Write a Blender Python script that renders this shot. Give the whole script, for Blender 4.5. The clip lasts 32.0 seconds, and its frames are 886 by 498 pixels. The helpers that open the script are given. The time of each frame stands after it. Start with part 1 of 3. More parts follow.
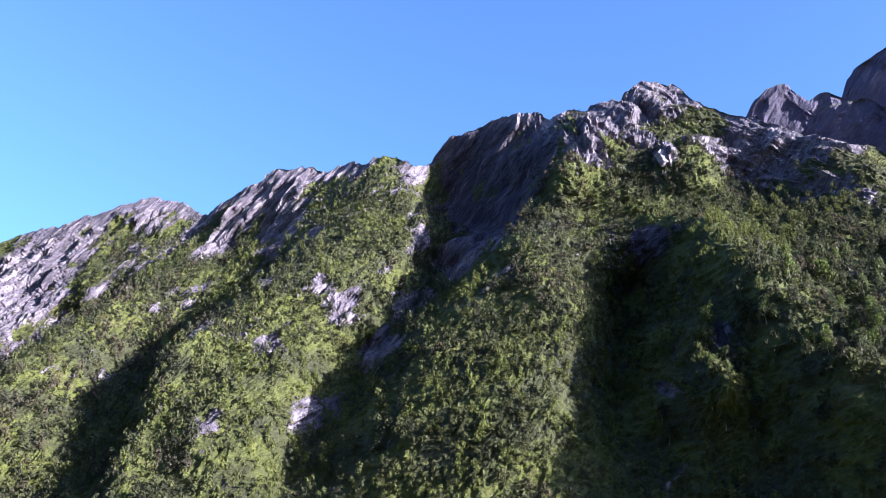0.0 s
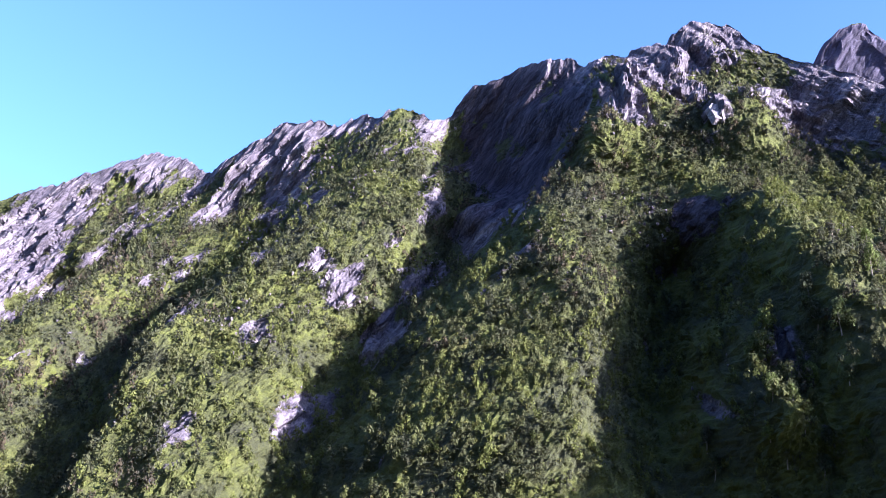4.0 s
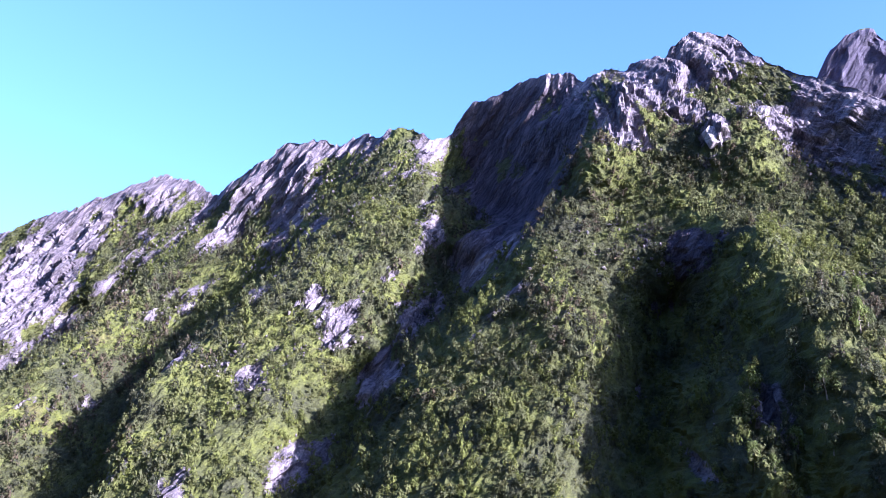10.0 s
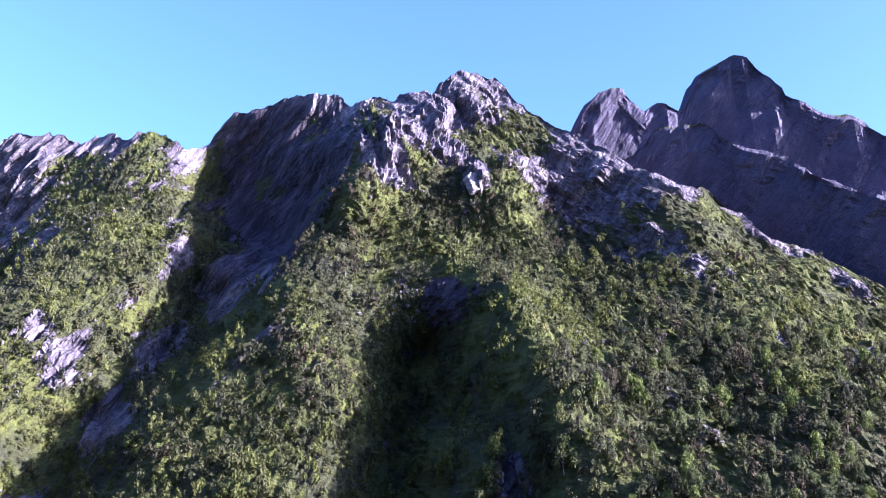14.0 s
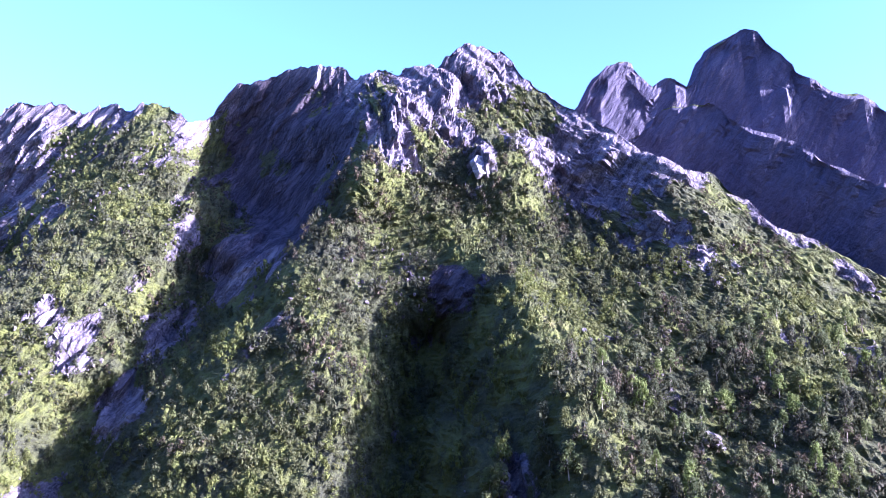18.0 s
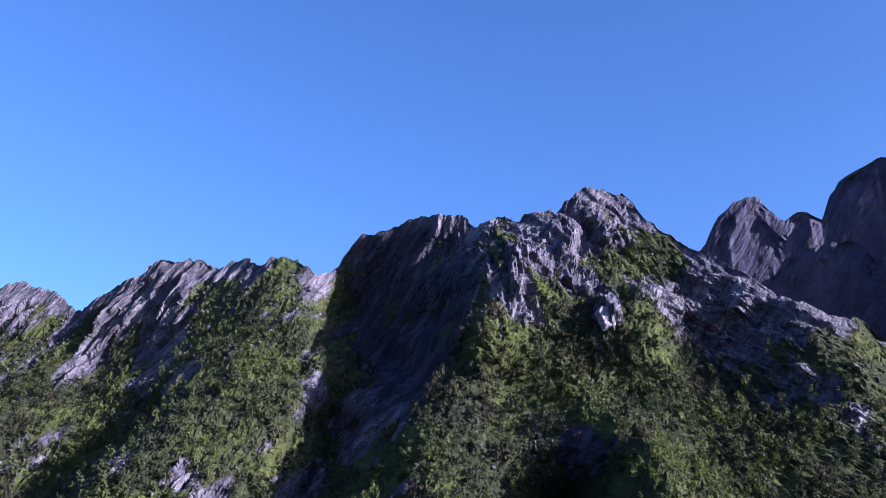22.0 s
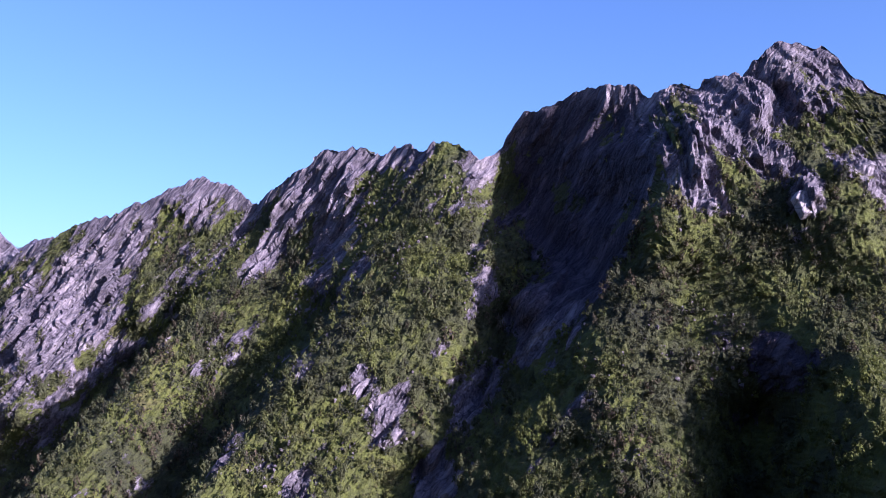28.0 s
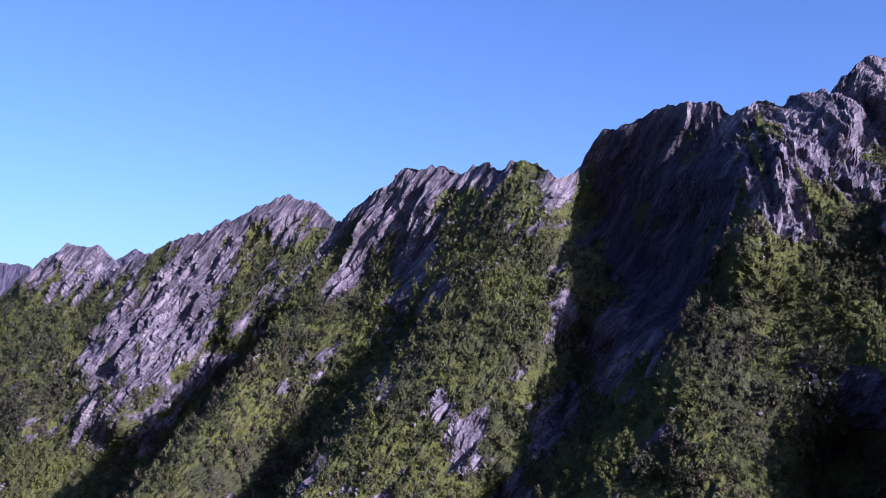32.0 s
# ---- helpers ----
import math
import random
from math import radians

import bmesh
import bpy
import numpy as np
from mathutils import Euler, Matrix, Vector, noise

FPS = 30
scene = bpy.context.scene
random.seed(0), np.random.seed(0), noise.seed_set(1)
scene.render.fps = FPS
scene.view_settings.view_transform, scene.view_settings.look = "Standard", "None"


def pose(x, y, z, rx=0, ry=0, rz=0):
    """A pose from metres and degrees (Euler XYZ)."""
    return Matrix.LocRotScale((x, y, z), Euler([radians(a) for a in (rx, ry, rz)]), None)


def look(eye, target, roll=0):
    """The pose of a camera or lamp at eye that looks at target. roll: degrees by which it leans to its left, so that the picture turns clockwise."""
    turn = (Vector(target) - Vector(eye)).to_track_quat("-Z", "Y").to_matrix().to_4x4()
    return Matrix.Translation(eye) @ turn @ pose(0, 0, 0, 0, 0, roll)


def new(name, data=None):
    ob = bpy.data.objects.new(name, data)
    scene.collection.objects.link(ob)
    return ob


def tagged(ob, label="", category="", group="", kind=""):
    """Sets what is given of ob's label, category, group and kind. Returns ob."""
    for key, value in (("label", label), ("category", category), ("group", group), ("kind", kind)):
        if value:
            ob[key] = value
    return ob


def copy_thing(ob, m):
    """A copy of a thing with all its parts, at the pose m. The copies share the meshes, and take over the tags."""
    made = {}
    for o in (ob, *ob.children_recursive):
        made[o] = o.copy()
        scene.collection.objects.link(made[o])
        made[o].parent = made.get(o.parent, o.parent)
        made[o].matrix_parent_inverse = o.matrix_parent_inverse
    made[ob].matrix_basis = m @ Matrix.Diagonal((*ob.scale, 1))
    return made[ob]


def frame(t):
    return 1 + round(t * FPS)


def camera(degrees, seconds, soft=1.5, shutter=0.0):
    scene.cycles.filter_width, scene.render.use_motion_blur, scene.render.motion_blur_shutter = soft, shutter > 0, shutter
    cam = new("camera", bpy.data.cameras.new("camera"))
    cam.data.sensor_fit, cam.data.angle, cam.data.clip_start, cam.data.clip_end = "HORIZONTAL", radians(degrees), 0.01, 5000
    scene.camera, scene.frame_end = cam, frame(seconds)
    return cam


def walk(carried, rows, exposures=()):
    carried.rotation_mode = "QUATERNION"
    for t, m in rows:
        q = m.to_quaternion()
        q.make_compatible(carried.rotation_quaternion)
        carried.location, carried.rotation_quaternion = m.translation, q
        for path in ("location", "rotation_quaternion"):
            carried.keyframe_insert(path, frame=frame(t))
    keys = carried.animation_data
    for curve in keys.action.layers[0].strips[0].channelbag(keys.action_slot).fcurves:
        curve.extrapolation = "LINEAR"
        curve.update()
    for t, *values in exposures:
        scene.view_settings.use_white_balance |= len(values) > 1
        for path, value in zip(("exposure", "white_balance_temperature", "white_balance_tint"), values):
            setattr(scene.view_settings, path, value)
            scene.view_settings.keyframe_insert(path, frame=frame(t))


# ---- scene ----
cam = camera(55.0, 32.0, soft=0.9)
PATH = [
    (0.0, pose(-8.30, -17.02, 21.96, 112.22, -1.48, -2.85)),
    (0.5, pose(-6.04, -13.68, 24.48, 112.20, -1.56, -2.46)),
    (1.0, pose(-4.10, -9.70, 26.94, 112.26, -1.80, -2.09)),
    (1.5, pose(-2.94, -5.66, 29.55, 112.26, -2.09, -1.73)),
    (2.0, pose(-2.11, -1.96, 32.18, 112.04, -2.34, -1.21)),
    (2.5, pose(-1.41, 1.28, 34.78, 111.40, -2.74, -0.55)),
    (3.0, pose(-0.96, 3.76, 37.09, 110.16, -2.88, 0.09)),
    (3.5, pose(-1.15, 4.83, 38.18, 108.57, -2.78, -0.00)),
    (5.5, pose(1.76, 2.75, 40.36, 107.53, -1.83, 0.46)),
    (6.0, pose(3.25, 2.15, 41.31, 107.33, -1.83, 0.78)),
    (6.5, pose(4.86, 1.86, 42.14, 107.23, -1.81, 1.20)),
    (7.0, pose(6.08, 1.58, 43.06, 107.13, -1.80, 1.54)),
    (7.5, pose(6.67, 1.08, 44.25, 106.97, -1.59, 1.72)),
    (8.0, pose(7.01, 0.36, 45.74, 106.72, -1.45, 1.81)),
    (8.5, pose(7.37, -0.13, 47.21, 106.46, -1.22, 1.96)),
    (9.0, pose(7.62, -0.13, 48.78, 106.24, -1.01, 2.05)),
    (9.5, pose(7.78, 1.27, 50.72, 106.16, -1.04, 2.55)),
    (10.0, pose(7.89, 3.03, 52.46, 106.05, -1.32, 3.01)),
    (10.5, pose(8.33, 5.40, 54.45, 106.07, -1.33, 2.64)),
    (11.0, pose(9.12, 8.09, 56.45, 106.30, -0.98, -0.35)),
    (11.5, pose(9.44, 8.83, 58.01, 106.56, -0.86, -5.82)),
    (12.0, pose(9.74, 7.62, 59.32, 106.68, -0.36, -11.22)),
    (12.5, pose(9.76, 6.15, 60.49, 106.48, -0.08, -13.31)),
    (13.0, pose(9.43, 5.97, 62.14, 105.96, -0.29, -13.33)),
    (13.5, pose(8.62, 6.33, 63.56, 105.51, -0.35, -13.44)),
    (15.5, pose(9.07, 6.17, 66.57, 103.82, -0.16, -12.81)),
    (16.0, pose(9.29, 6.32, 68.25, 99.47, -0.33, -12.80)),
    (16.5, pose(8.24, 3.83, 68.76, 94.29, -0.44, -12.98)),
    (17.0, pose(7.50, 2.04, 69.32, 92.71, -0.55, -13.09)),
    (17.5, pose(8.43, 3.29, 71.06, 95.93, -0.57, -12.84)),
    (18.0, pose(6.90, 3.54, 74.48, 100.76, -0.45, -13.30)),
    (18.5, pose(6.26, 1.24, 75.13, 106.10, -0.41, -13.28)),
    (19.0, pose(5.89, -0.78, 75.47, 108.97, -0.38, -13.20)),
    (19.5, pose(6.71, -1.55, 76.23, 109.42, -0.44, -12.76)),
    (20.0, pose(7.42, -1.87, 77.27, 109.10, -0.52, -11.97)),
    (20.5, pose(7.46, -1.97, 78.91, 108.62, -0.63, -10.84)),
    (21.0, pose(7.68, -1.48, 80.50, 108.24, -0.74, -9.20)),
    (21.5, pose(7.09, 0.41, 82.58, 108.02, -0.74, -7.13)),
    (22.0, pose(7.03, 3.34, 84.76, 107.79, -0.57, -4.75)),
    (22.5, pose(7.32, 6.60, 87.08, 107.52, -0.18, -2.18)),
    (23.0, pose(7.75, 8.93, 88.30, 107.18, 0.17, 0.23)),
    (23.5, pose(8.31, 10.65, 89.84, 104.20, 0.42, 2.09)),
    (24.0, pose(8.23, 12.57, 91.68, 100.05, 0.62, 3.40)),
    (24.5, pose(8.24, 12.56, 93.14, 97.96, 0.62, 4.33)),
    (25.0, pose(8.30, 12.59, 94.62, 97.52, 0.71, 4.96)),
    (25.5, pose(8.63, 12.71, 96.11, 97.15, 0.82, 5.40)),
    (27.5, pose(9.52, 11.84, 99.86, 96.35, 0.85, 7.01)),
    (28.0, pose(9.85, 11.76, 100.80, 96.27, 0.78, 7.81)),
    (28.5, pose(10.36, 11.76, 101.72, 96.22, 0.75, 8.70)),
    (29.0, pose(10.93, 11.95, 102.48, 96.24, 0.72, 9.61)),
    (29.5, pose(11.36, 11.81, 103.53, 96.16, 0.69, 10.48)),
    (30.0, pose(11.86, 11.75, 104.51, 96.09, 0.63, 11.34)),
    (30.5, pose(12.06, 11.70, 105.17, 96.11, 0.59, 12.08)),
    (31.0, pose(12.22, 11.45, 106.01, 96.04, 0.62, 12.72)),
    (31.5, pose(12.20, 10.70, 107.02, 95.88, 0.71, 13.23)),
    (32.0, pose(12.44, 10.59, 107.37, 95.90, 0.75, 13.75)),
]

EXPOSURES = [
    (0, 2.42, 5560, 19), (3.5, 2.6, 5540, 23), (5.5, 2.82, 5500, 28), (9, 2.8, 5420, 29), (11, 2.78, 5300, 29), (13, 2.92, 5400, 33), (15.5, 2.6, 5100, 32), (16, 2.72, 4950, 37), (17, 3.05, 4800, 39), (18, 3.3, 5100, 40),
    (19, 2.75, 5520, 38), (20, 2.12, 5580, 37), (21, 1.74, 5120, 26), (23, 1.52, 5110, 26), (25.5, 1.7, 5440, 33), (28, 1.68, 5500, 35), (32, 1.37, 5350, 36),
]
walk(cam, PATH, EXPOSURES)

# ---- light ----
SUN_TO = Vector((0.815, -0.49, 0.309)).normalized()
sun_data = bpy.data.lights.new("sun", "SUN")
sun_data.energy, sun_data.angle, sun_data.color = 4.3, radians(0.6), (1.0, 0.9, 0.76)
sun = new("sun", sun_data)
sun.matrix_world = look(SUN_TO * 900, (0, 0, 0))
world = bpy.data.worlds.new("sky")
scene.world = world
world.use_nodes = True
wn, wl = world.node_tree.nodes, world.node_tree.links
sky = wn.new("ShaderNodeTexSky")
sky.sky_type, sky.sun_disc = "NISHITA", False
sky.sun_elevation = math.asin(SUN_TO.z)
sky.sun_rotation = math.atan2(SUN_TO.x, SUN_TO.y)
sky.altitude, sky.air_density, sky.dust_density, sky.ozone_density = 500, 1.0, 2.3, 5.0
wl.new(sky.outputs[0], wn["Background"].inputs[0])
wn["Background"].inputs[1].default_value = 0.078


# ---- materials ----
class Mat:
    """A node material: small helpers to write procedural surfaces shortly."""

    def __init__(self, name, rough=0.9):
        self.m = bpy.data.materials.new(name)
        self.m.use_nodes = True
        self.n, self.l = self.m.node_tree.nodes, self.m.node_tree.links
        self.b = self.n["Principled BSDF"]
        self.b.inputs["Roughness"].default_value = rough
        self.b.inputs["Specular IOR Level"].default_value = 0.25
        self.geo = self.n.new("ShaderNodeNewGeometry")

    def put(self, sock, v):
        if hasattr(v, "is_linked"):
            self.l.new(v, sock)
        else:
            sock.default_value = v

    def coords(self, turn=(0, 0, 0), scale=(1, 1, 1), source=None):
        mp = self.n.new("ShaderNodeMapping")
        mp.vector_type = "TEXTURE"
        self.put(mp.inputs[0], source or self.geo.outputs["Position"])
        mp.inputs["Rotation"].default_value = [radians(a) for a in turn]
        mp.inputs["Scale"].default_value = scale
        return mp.outputs[0]

    def noise(self, scale, detail=4, rough=0.6, vec=None, warp=0.0):
        t = self.n.new("ShaderNodeTexNoise")
        self.put(t.inputs["Vector"], vec or self.geo.outputs["Position"])
        for k, v in (("Scale", scale), ("Detail", detail), ("Roughness", rough), ("Distortion", warp)):
            t.inputs[k].default_value = v
        return t.outputs[0]

    def voronoi(self, scale, vec=None, feature="DISTANCE_TO_EDGE"):
        t = self.n.new("ShaderNodeTexVoronoi")
        t.feature = feature
        self.put(t.inputs["Vector"], vec or self.geo.outputs["Position"])
        t.inputs["Scale"].default_value = scale
        return t.outputs["Distance"]

    def ramp(self, v, stops):
        r = self.n.new("ShaderNodeValToRGB")
        self.put(r.inputs[0], v)
        while len(r.color_ramp.elements) < len(stops):
            r.color_ramp.elements.new(0.5)
        for e, (p, c) in zip(r.color_ramp.elements, stops):
            e.position = p
            e.color = (*c, 1) if hasattr(c, "__len__") else (c, c, c, 1)
        return r.outputs[0]

    def mix(self, f, a, b, kind="MIX"):
        x = self.n.new("ShaderNodeMix")
        x.data_type, x.blend_type = "RGBA", kind
        self.put(x.inputs[0], f)
        self.put(x.inputs[6], (*a, 1) if isinstance(a, tuple) else a)
        self.put(x.inputs[7], (*b, 1) if isinstance(b, tuple) else b)
        return x.outputs[2]

    def calc(self, op, a, b=0.0):
        x = self.n.new("ShaderNodeMath")
        x.operation = op
        self.put(x.inputs[0], a)
        self.put(x.inputs[1], b)
        return x.outputs[0]

    def attr(self, name):
        a = self.n.new("ShaderNodeAttribute")
        a.attribute_name = name
        return a.outputs["Fac"]

    def rnd(self):
        return self.n.new("ShaderNodeObjectInfo").outputs["Random"]

    def bump(self, h, dist, strength=1.0):
        b = self.n.new("ShaderNodeBump")
        b.inputs["Strength"].default_value, b.inputs["Distance"].default_value = strength, dist
        self.put(b.inputs["Height"], h)
        self.l.new(b.outputs[0], self.b.inputs["Normal"])

    def colour(self, v):
        self.put(self.b.inputs["Base Color"], (*v, 1) if isinstance(v, tuple) else v)
        return self.m


def rock_layers(k, dark, mid, pale, cracked=0.5):
    """Quartzite: leaning strata, cracked blocks, pale weathered faces and dark lichen."""
    lean = k.coords((0, 34, 0), (1.0, 1.6, 5.5))
    streak = k.noise(0.42, 6, 0.65, lean, 0.1)
    blotch = k.noise(0.09, 5, 0.6)
    grain = k.noise(2.6, 5, 0.75)
    warp = k.n.new("ShaderNodeVectorMath")
    warp.operation = "ADD"
    k.put(warp.inputs[0], k.geo.outputs["Position"])
    wob = k.n.new("ShaderNodeTexNoise")
    wob.inputs["Scale"].default_value = 0.6
    k.put(wob.inputs["Vector"], k.geo.outputs["Position"])
    k.put(warp.inputs[1], wob.outputs["Color"])
    blocks = k.coords((0, 34, 0), (0.9, 1.5, 5.0), warp.outputs[0])
    crack = k.voronoi(0.5, blocks)
    chips = k.voronoi(1.15, blocks)
    c = k.ramp(streak, [(0.34, dark), (0.48, mid), (0.64, pale)])
    c = k.mix(k.ramp(blotch, [(0.42, 0.0), (0.62, 0.6)]), c, tuple(v * 0.55 for v in mid))
    c = k.mix(k.ramp(grain, [(0.42, 0.0), (0.72, 0.55)]), c, pale)
    c = k.mix(k.ramp(grain, [(0.3, 0.6), (0.46, 0.0)]), c, dark)
    c = k.mix(k.ramp(crack, [(0.0, cracked), (0.07, 0.0)]), c, tuple(v * 0.4 for v in dark))
    h = k.calc("ADD", k.calc("MULTIPLY", streak, 0.7), k.calc("MULTIPLY", k.ramp(crack, [(0.0, 0.0), (0.2, 1.0)]), 0.5))
    h = k.calc("ADD", h, k.calc("MULTIPLY", grain, 0.55))
    h = k.calc("ADD", h, k.calc("MULTIPLY", k.ramp(chips, [(0.0, 0.0), (0.3, 1.0)]), 0.3))
    h = k.calc("ADD", h, k.calc("MULTIPLY", k.voronoi(0.8, blocks, "F1"), 0.7))
    return c, h


def mountain_material():
    k = Mat("rock_and_heath")
    rock, rh = rock_layers(k, (0.034, 0.03, 0.046), (0.092, 0.08, 0.116), (0.3, 0.265, 0.295))
    patch, fine, tuft = k.noise(0.07, 5, 0.65), k.noise(0.8, 5, 0.7), k.noise(2.4, 4, 0.75)
    g = k.ramp(patch, [(0.3, (0.03, 0.032, 0.022)), (0.44, (0.05, 0.056, 0.024)), (0.58, (0.1, 0.116, 0.026)), (0.74, (0.1, 0.08, 0.045))])
    g = k.mix(k.ramp(fine, [(0.35, 0.55), (0.58, 0.0)]), g, (0.022, 0.025, 0.018))
    g = k.mix(k.ramp(tuft, [(0.5, 0.0), (0.72, 0.6)]), g, (0.1, 0.108, 0.036))
    edge = k.calc("ADD", k.attr("cover"), k.calc("MULTIPLY", k.calc("SUBTRACT", k.noise(0.9, 5, 0.7), 0.5), 1.1))
    f = k.ramp(edge, [(0.42, 0.0), (0.58, 1.0)])
    # multiplies the rock colour down where shade is painted in, with ragged edges
    shade_tone = k.calc("ADD", k.attr("shade_tone"), k.calc("MULTIPLY", k.calc("SUBTRACT", k.noise(0.12, 5, 0.65), 0.5), 0.9))
    rock = k.mix(k.ramp(shade_tone, [(0.35, 0.0), (0.6, 1.0)]), rock, k.mix(1.0, rock, (0.42, 0.4, 0.46), "MULTIPLY"))
    k.bump(k.mix(f, rh, k.calc("ADD", k.calc("MULTIPLY", fine, 1.2), k.calc("MULTIPLY", tuft, 0.7))), 0.55, 0.9)
    return k.colour(k.mix(f, rock, g))


def bare_rock_material(name, tone=1.0):
    k = Mat(name)
    c, h = rock_layers(k, (0.04 * tone, 0.034 * tone, 0.042 * tone), (0.105 * tone, 0.092 * tone, 0.11 * tone), (0.22 * tone, 0.2 * tone, 0.215 * tone))
    k.bump(h, 0.4, 0.9)
    return k.colour(c)


def far_material():
    k = Mat("far_rock_hazed")
    # bluer, flatter rock colours: distance haze is mixed into the base colour
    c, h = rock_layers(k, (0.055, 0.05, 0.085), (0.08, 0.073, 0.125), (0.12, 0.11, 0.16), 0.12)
    moss = k.ramp(k.calc("ADD", k.attr("cover"), k.calc("MULTIPLY", k.calc("SUBTRACT", k.noise(0.35, 5, 0.7), 0.5), 1.2)), [(0.45, 0.0), (0.6, 1.0)])
    k.bump(h, 0.5, 0.8)
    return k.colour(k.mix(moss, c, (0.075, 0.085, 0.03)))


def leaf_material(name, dark, mid, light, by_object=False):
    k = Mat(name, 0.85)
    tone = k.rnd() if by_object else k.attr("tone")
    isl = k.geo.outputs["Random Per Island"]
    v = k.calc("ADD", k.calc("MULTIPLY", tone, 0.86), k.calc("MULTIPLY", isl, 0.14))
    c = k.ramp(v, [(0.05, (0.1, 0.082, 0.06)), (0.13, dark), (0.5, mid), (0.85, light)])
    c = k.mix(k.ramp(k.noise(1.5, 3), [(0.4, 0.0), (0.7, 0.3)]), c, (0.12, 0.1, 0.06))
    k.b.inputs["Specular IOR Level"].default_value = 0.08
    # thin leaves let part of the sun through
    thin, both = k.n.new("ShaderNodeBsdfTranslucent"), k.n.new("ShaderNodeMixShader")
    k.put(thin.inputs[0], c)
    both.inputs[0].default_value = 0.38
    k.l.new(k.b.outputs[0], both.inputs[1])
    k.l.new(thin.outputs[0], both.inputs[2])
    k.l.new(both.outputs[0], k.n["Material Output"].inputs[0])
    return k.colour(c)


def bark_material():
    k = Mat("bark", 0.85)
    c = k.ramp(k.noise(3.0, 5, 0.7, k.coords((0, 0, 0), (0.5, 0.5, 2.5))), [(0.35, (0.10, 0.085, 0.07)), (0.65, (0.3, 0.27, 0.24))])
    return k.colour(c)


def ground_material():
    k = Mat("valley_bush")
    c = k.ramp(k.noise(0.02, 8, 0.7), [(0.3, (0.018, 0.024, 0.01)), (0.55, (0.035, 0.042, 0.016)), (0.75, (0.06, 0.056, 0.026))])
    k.bump(k.noise(0.3, 6, 0.7), 1.5)
    return k.colour(c)


MOUNTAIN, FAR, BARK = mountain_material(), far_material(), bark_material()
STONE, GROUND = bare_rock_material("stone", 0.75), ground_material()
LEAF = leaf_material("shrub_leaves", (0.04, 0.047, 0.036), (0.083, 0.094, 0.048), (0.126, 0.147, 0.044))
HEATH_LEAF = leaf_material("heath_leaves", (0.036, 0.042, 0.026), (0.068, 0.075, 0.034), (0.106, 0.114, 0.038))
TREE_LEAF = leaf_material("tree_leaves", (0.052, 0.06, 0.046), (0.092, 0.114, 0.058), (0.135, 0.176, 0.054), True)


# ---- shaping tools ----
def hashed(ix, iy, iz, seed):
    h = (ix * 374761393 + iy * 668265263 + iz * 2147483647 + seed * 1274126177) & 0xFFFFFFFF
    h = ((h ^ (h >> 13)) * 1274126177) & 0xFFFFFFFF
    return ((h ^ (h >> 16)) & 0xFFFF) / 65535.0


def vnoise(x, y, z, seed=0):
    """Smooth lattice noise, 0 to 1, on arrays."""
    x, y, z = np.broadcast_arrays(x, y, z)
    fx, fy, fz = np.floor(x), np.floor(y), np.floor(z)
    ix, iy, iz = fx.astype(np.int64), fy.astype(np.int64), fz.astype(np.int64)
    u, v, w = x - fx, y - fy, z - fz
    u, v, w = u * u * (3 - 2 * u), v * v * (3 - 2 * v), w * w * (3 - 2 * w)
    out = 0
    for a, wa in ((0, 1 - u), (1, u)):
        for b, wb in ((0, 1 - v), (1, v)):
            for c, wc in ((0, 1 - w), (1, w)):
                out = out + wa * wb * wc * hashed(ix + a, iy + b, iz + c, seed)
    return out


def fractal(x, y, z, octaves, seed=0, ridged=False):
    total, gain, norm = 0, 1.0, 0
    for o in range(octaves):
        n = vnoise(x * 2.03 ** o, y * 2.03 ** o, z * 2.03 ** o, seed + o * 17)
        total, norm, gain = total + gain * (1 - abs(2 * n - 1) if ridged else n), norm + gain, gain * 0.5
    return total / norm


def facets(a, b, seed, tilt):
    """Broken blocks: every cell of an uneven pattern has its own height and its own slant."""
    ia, ib = np.floor(a).astype(np.int64), np.floor(b).astype(np.int64)
    zero = np.zeros_like(ia)
    weight, out = np.zeros(a.shape), np.zeros(a.shape)
    for i in (-1, 0, 1):
        for j in (-1, 0, 1):
            u, v = ia + i, ib + j
            ca, cb = u + hashed(u, v, zero, seed), v + hashed(u, v, zero + 1, seed)
            w = np.exp(-20.0 * (np.abs(a - ca) + np.abs(b - cb) * 0.9))
            h = hashed(u, v, zero + 2, seed) - 0.5 + tilt * ((a - ca) * (hashed(u, v, zero + 3, seed) - 0.35) + (b - cb) * (hashed(u, v, zero + 4, seed) - 0.65))
            out, weight = out + w * h, weight + w
    return out / weight


def smooth(a, b, v):
    t = np.clip((v - a) / (b - a), 0, 1)
    return t * t * (3 - 2 * t)


def sheet(name, pts, material, parent=None, smooth_shade=True, **layers):
    """A grid of points (rows, columns, 3) as one mesh; layers: named values per point."""
    r, c = pts.shape[:2]
    i = np.arange(r * c).reshape(r, c)
    quads = np.stack([i[:-1, :-1], i[:-1, 1:], i[1:, 1:], i[1:, :-1]], -1).reshape(-1, 4)
    return soup(name, pts.reshape(-1, 3), quads, material, parent, smooth_shade, **{k: v.ravel() for k, v in layers.items()})


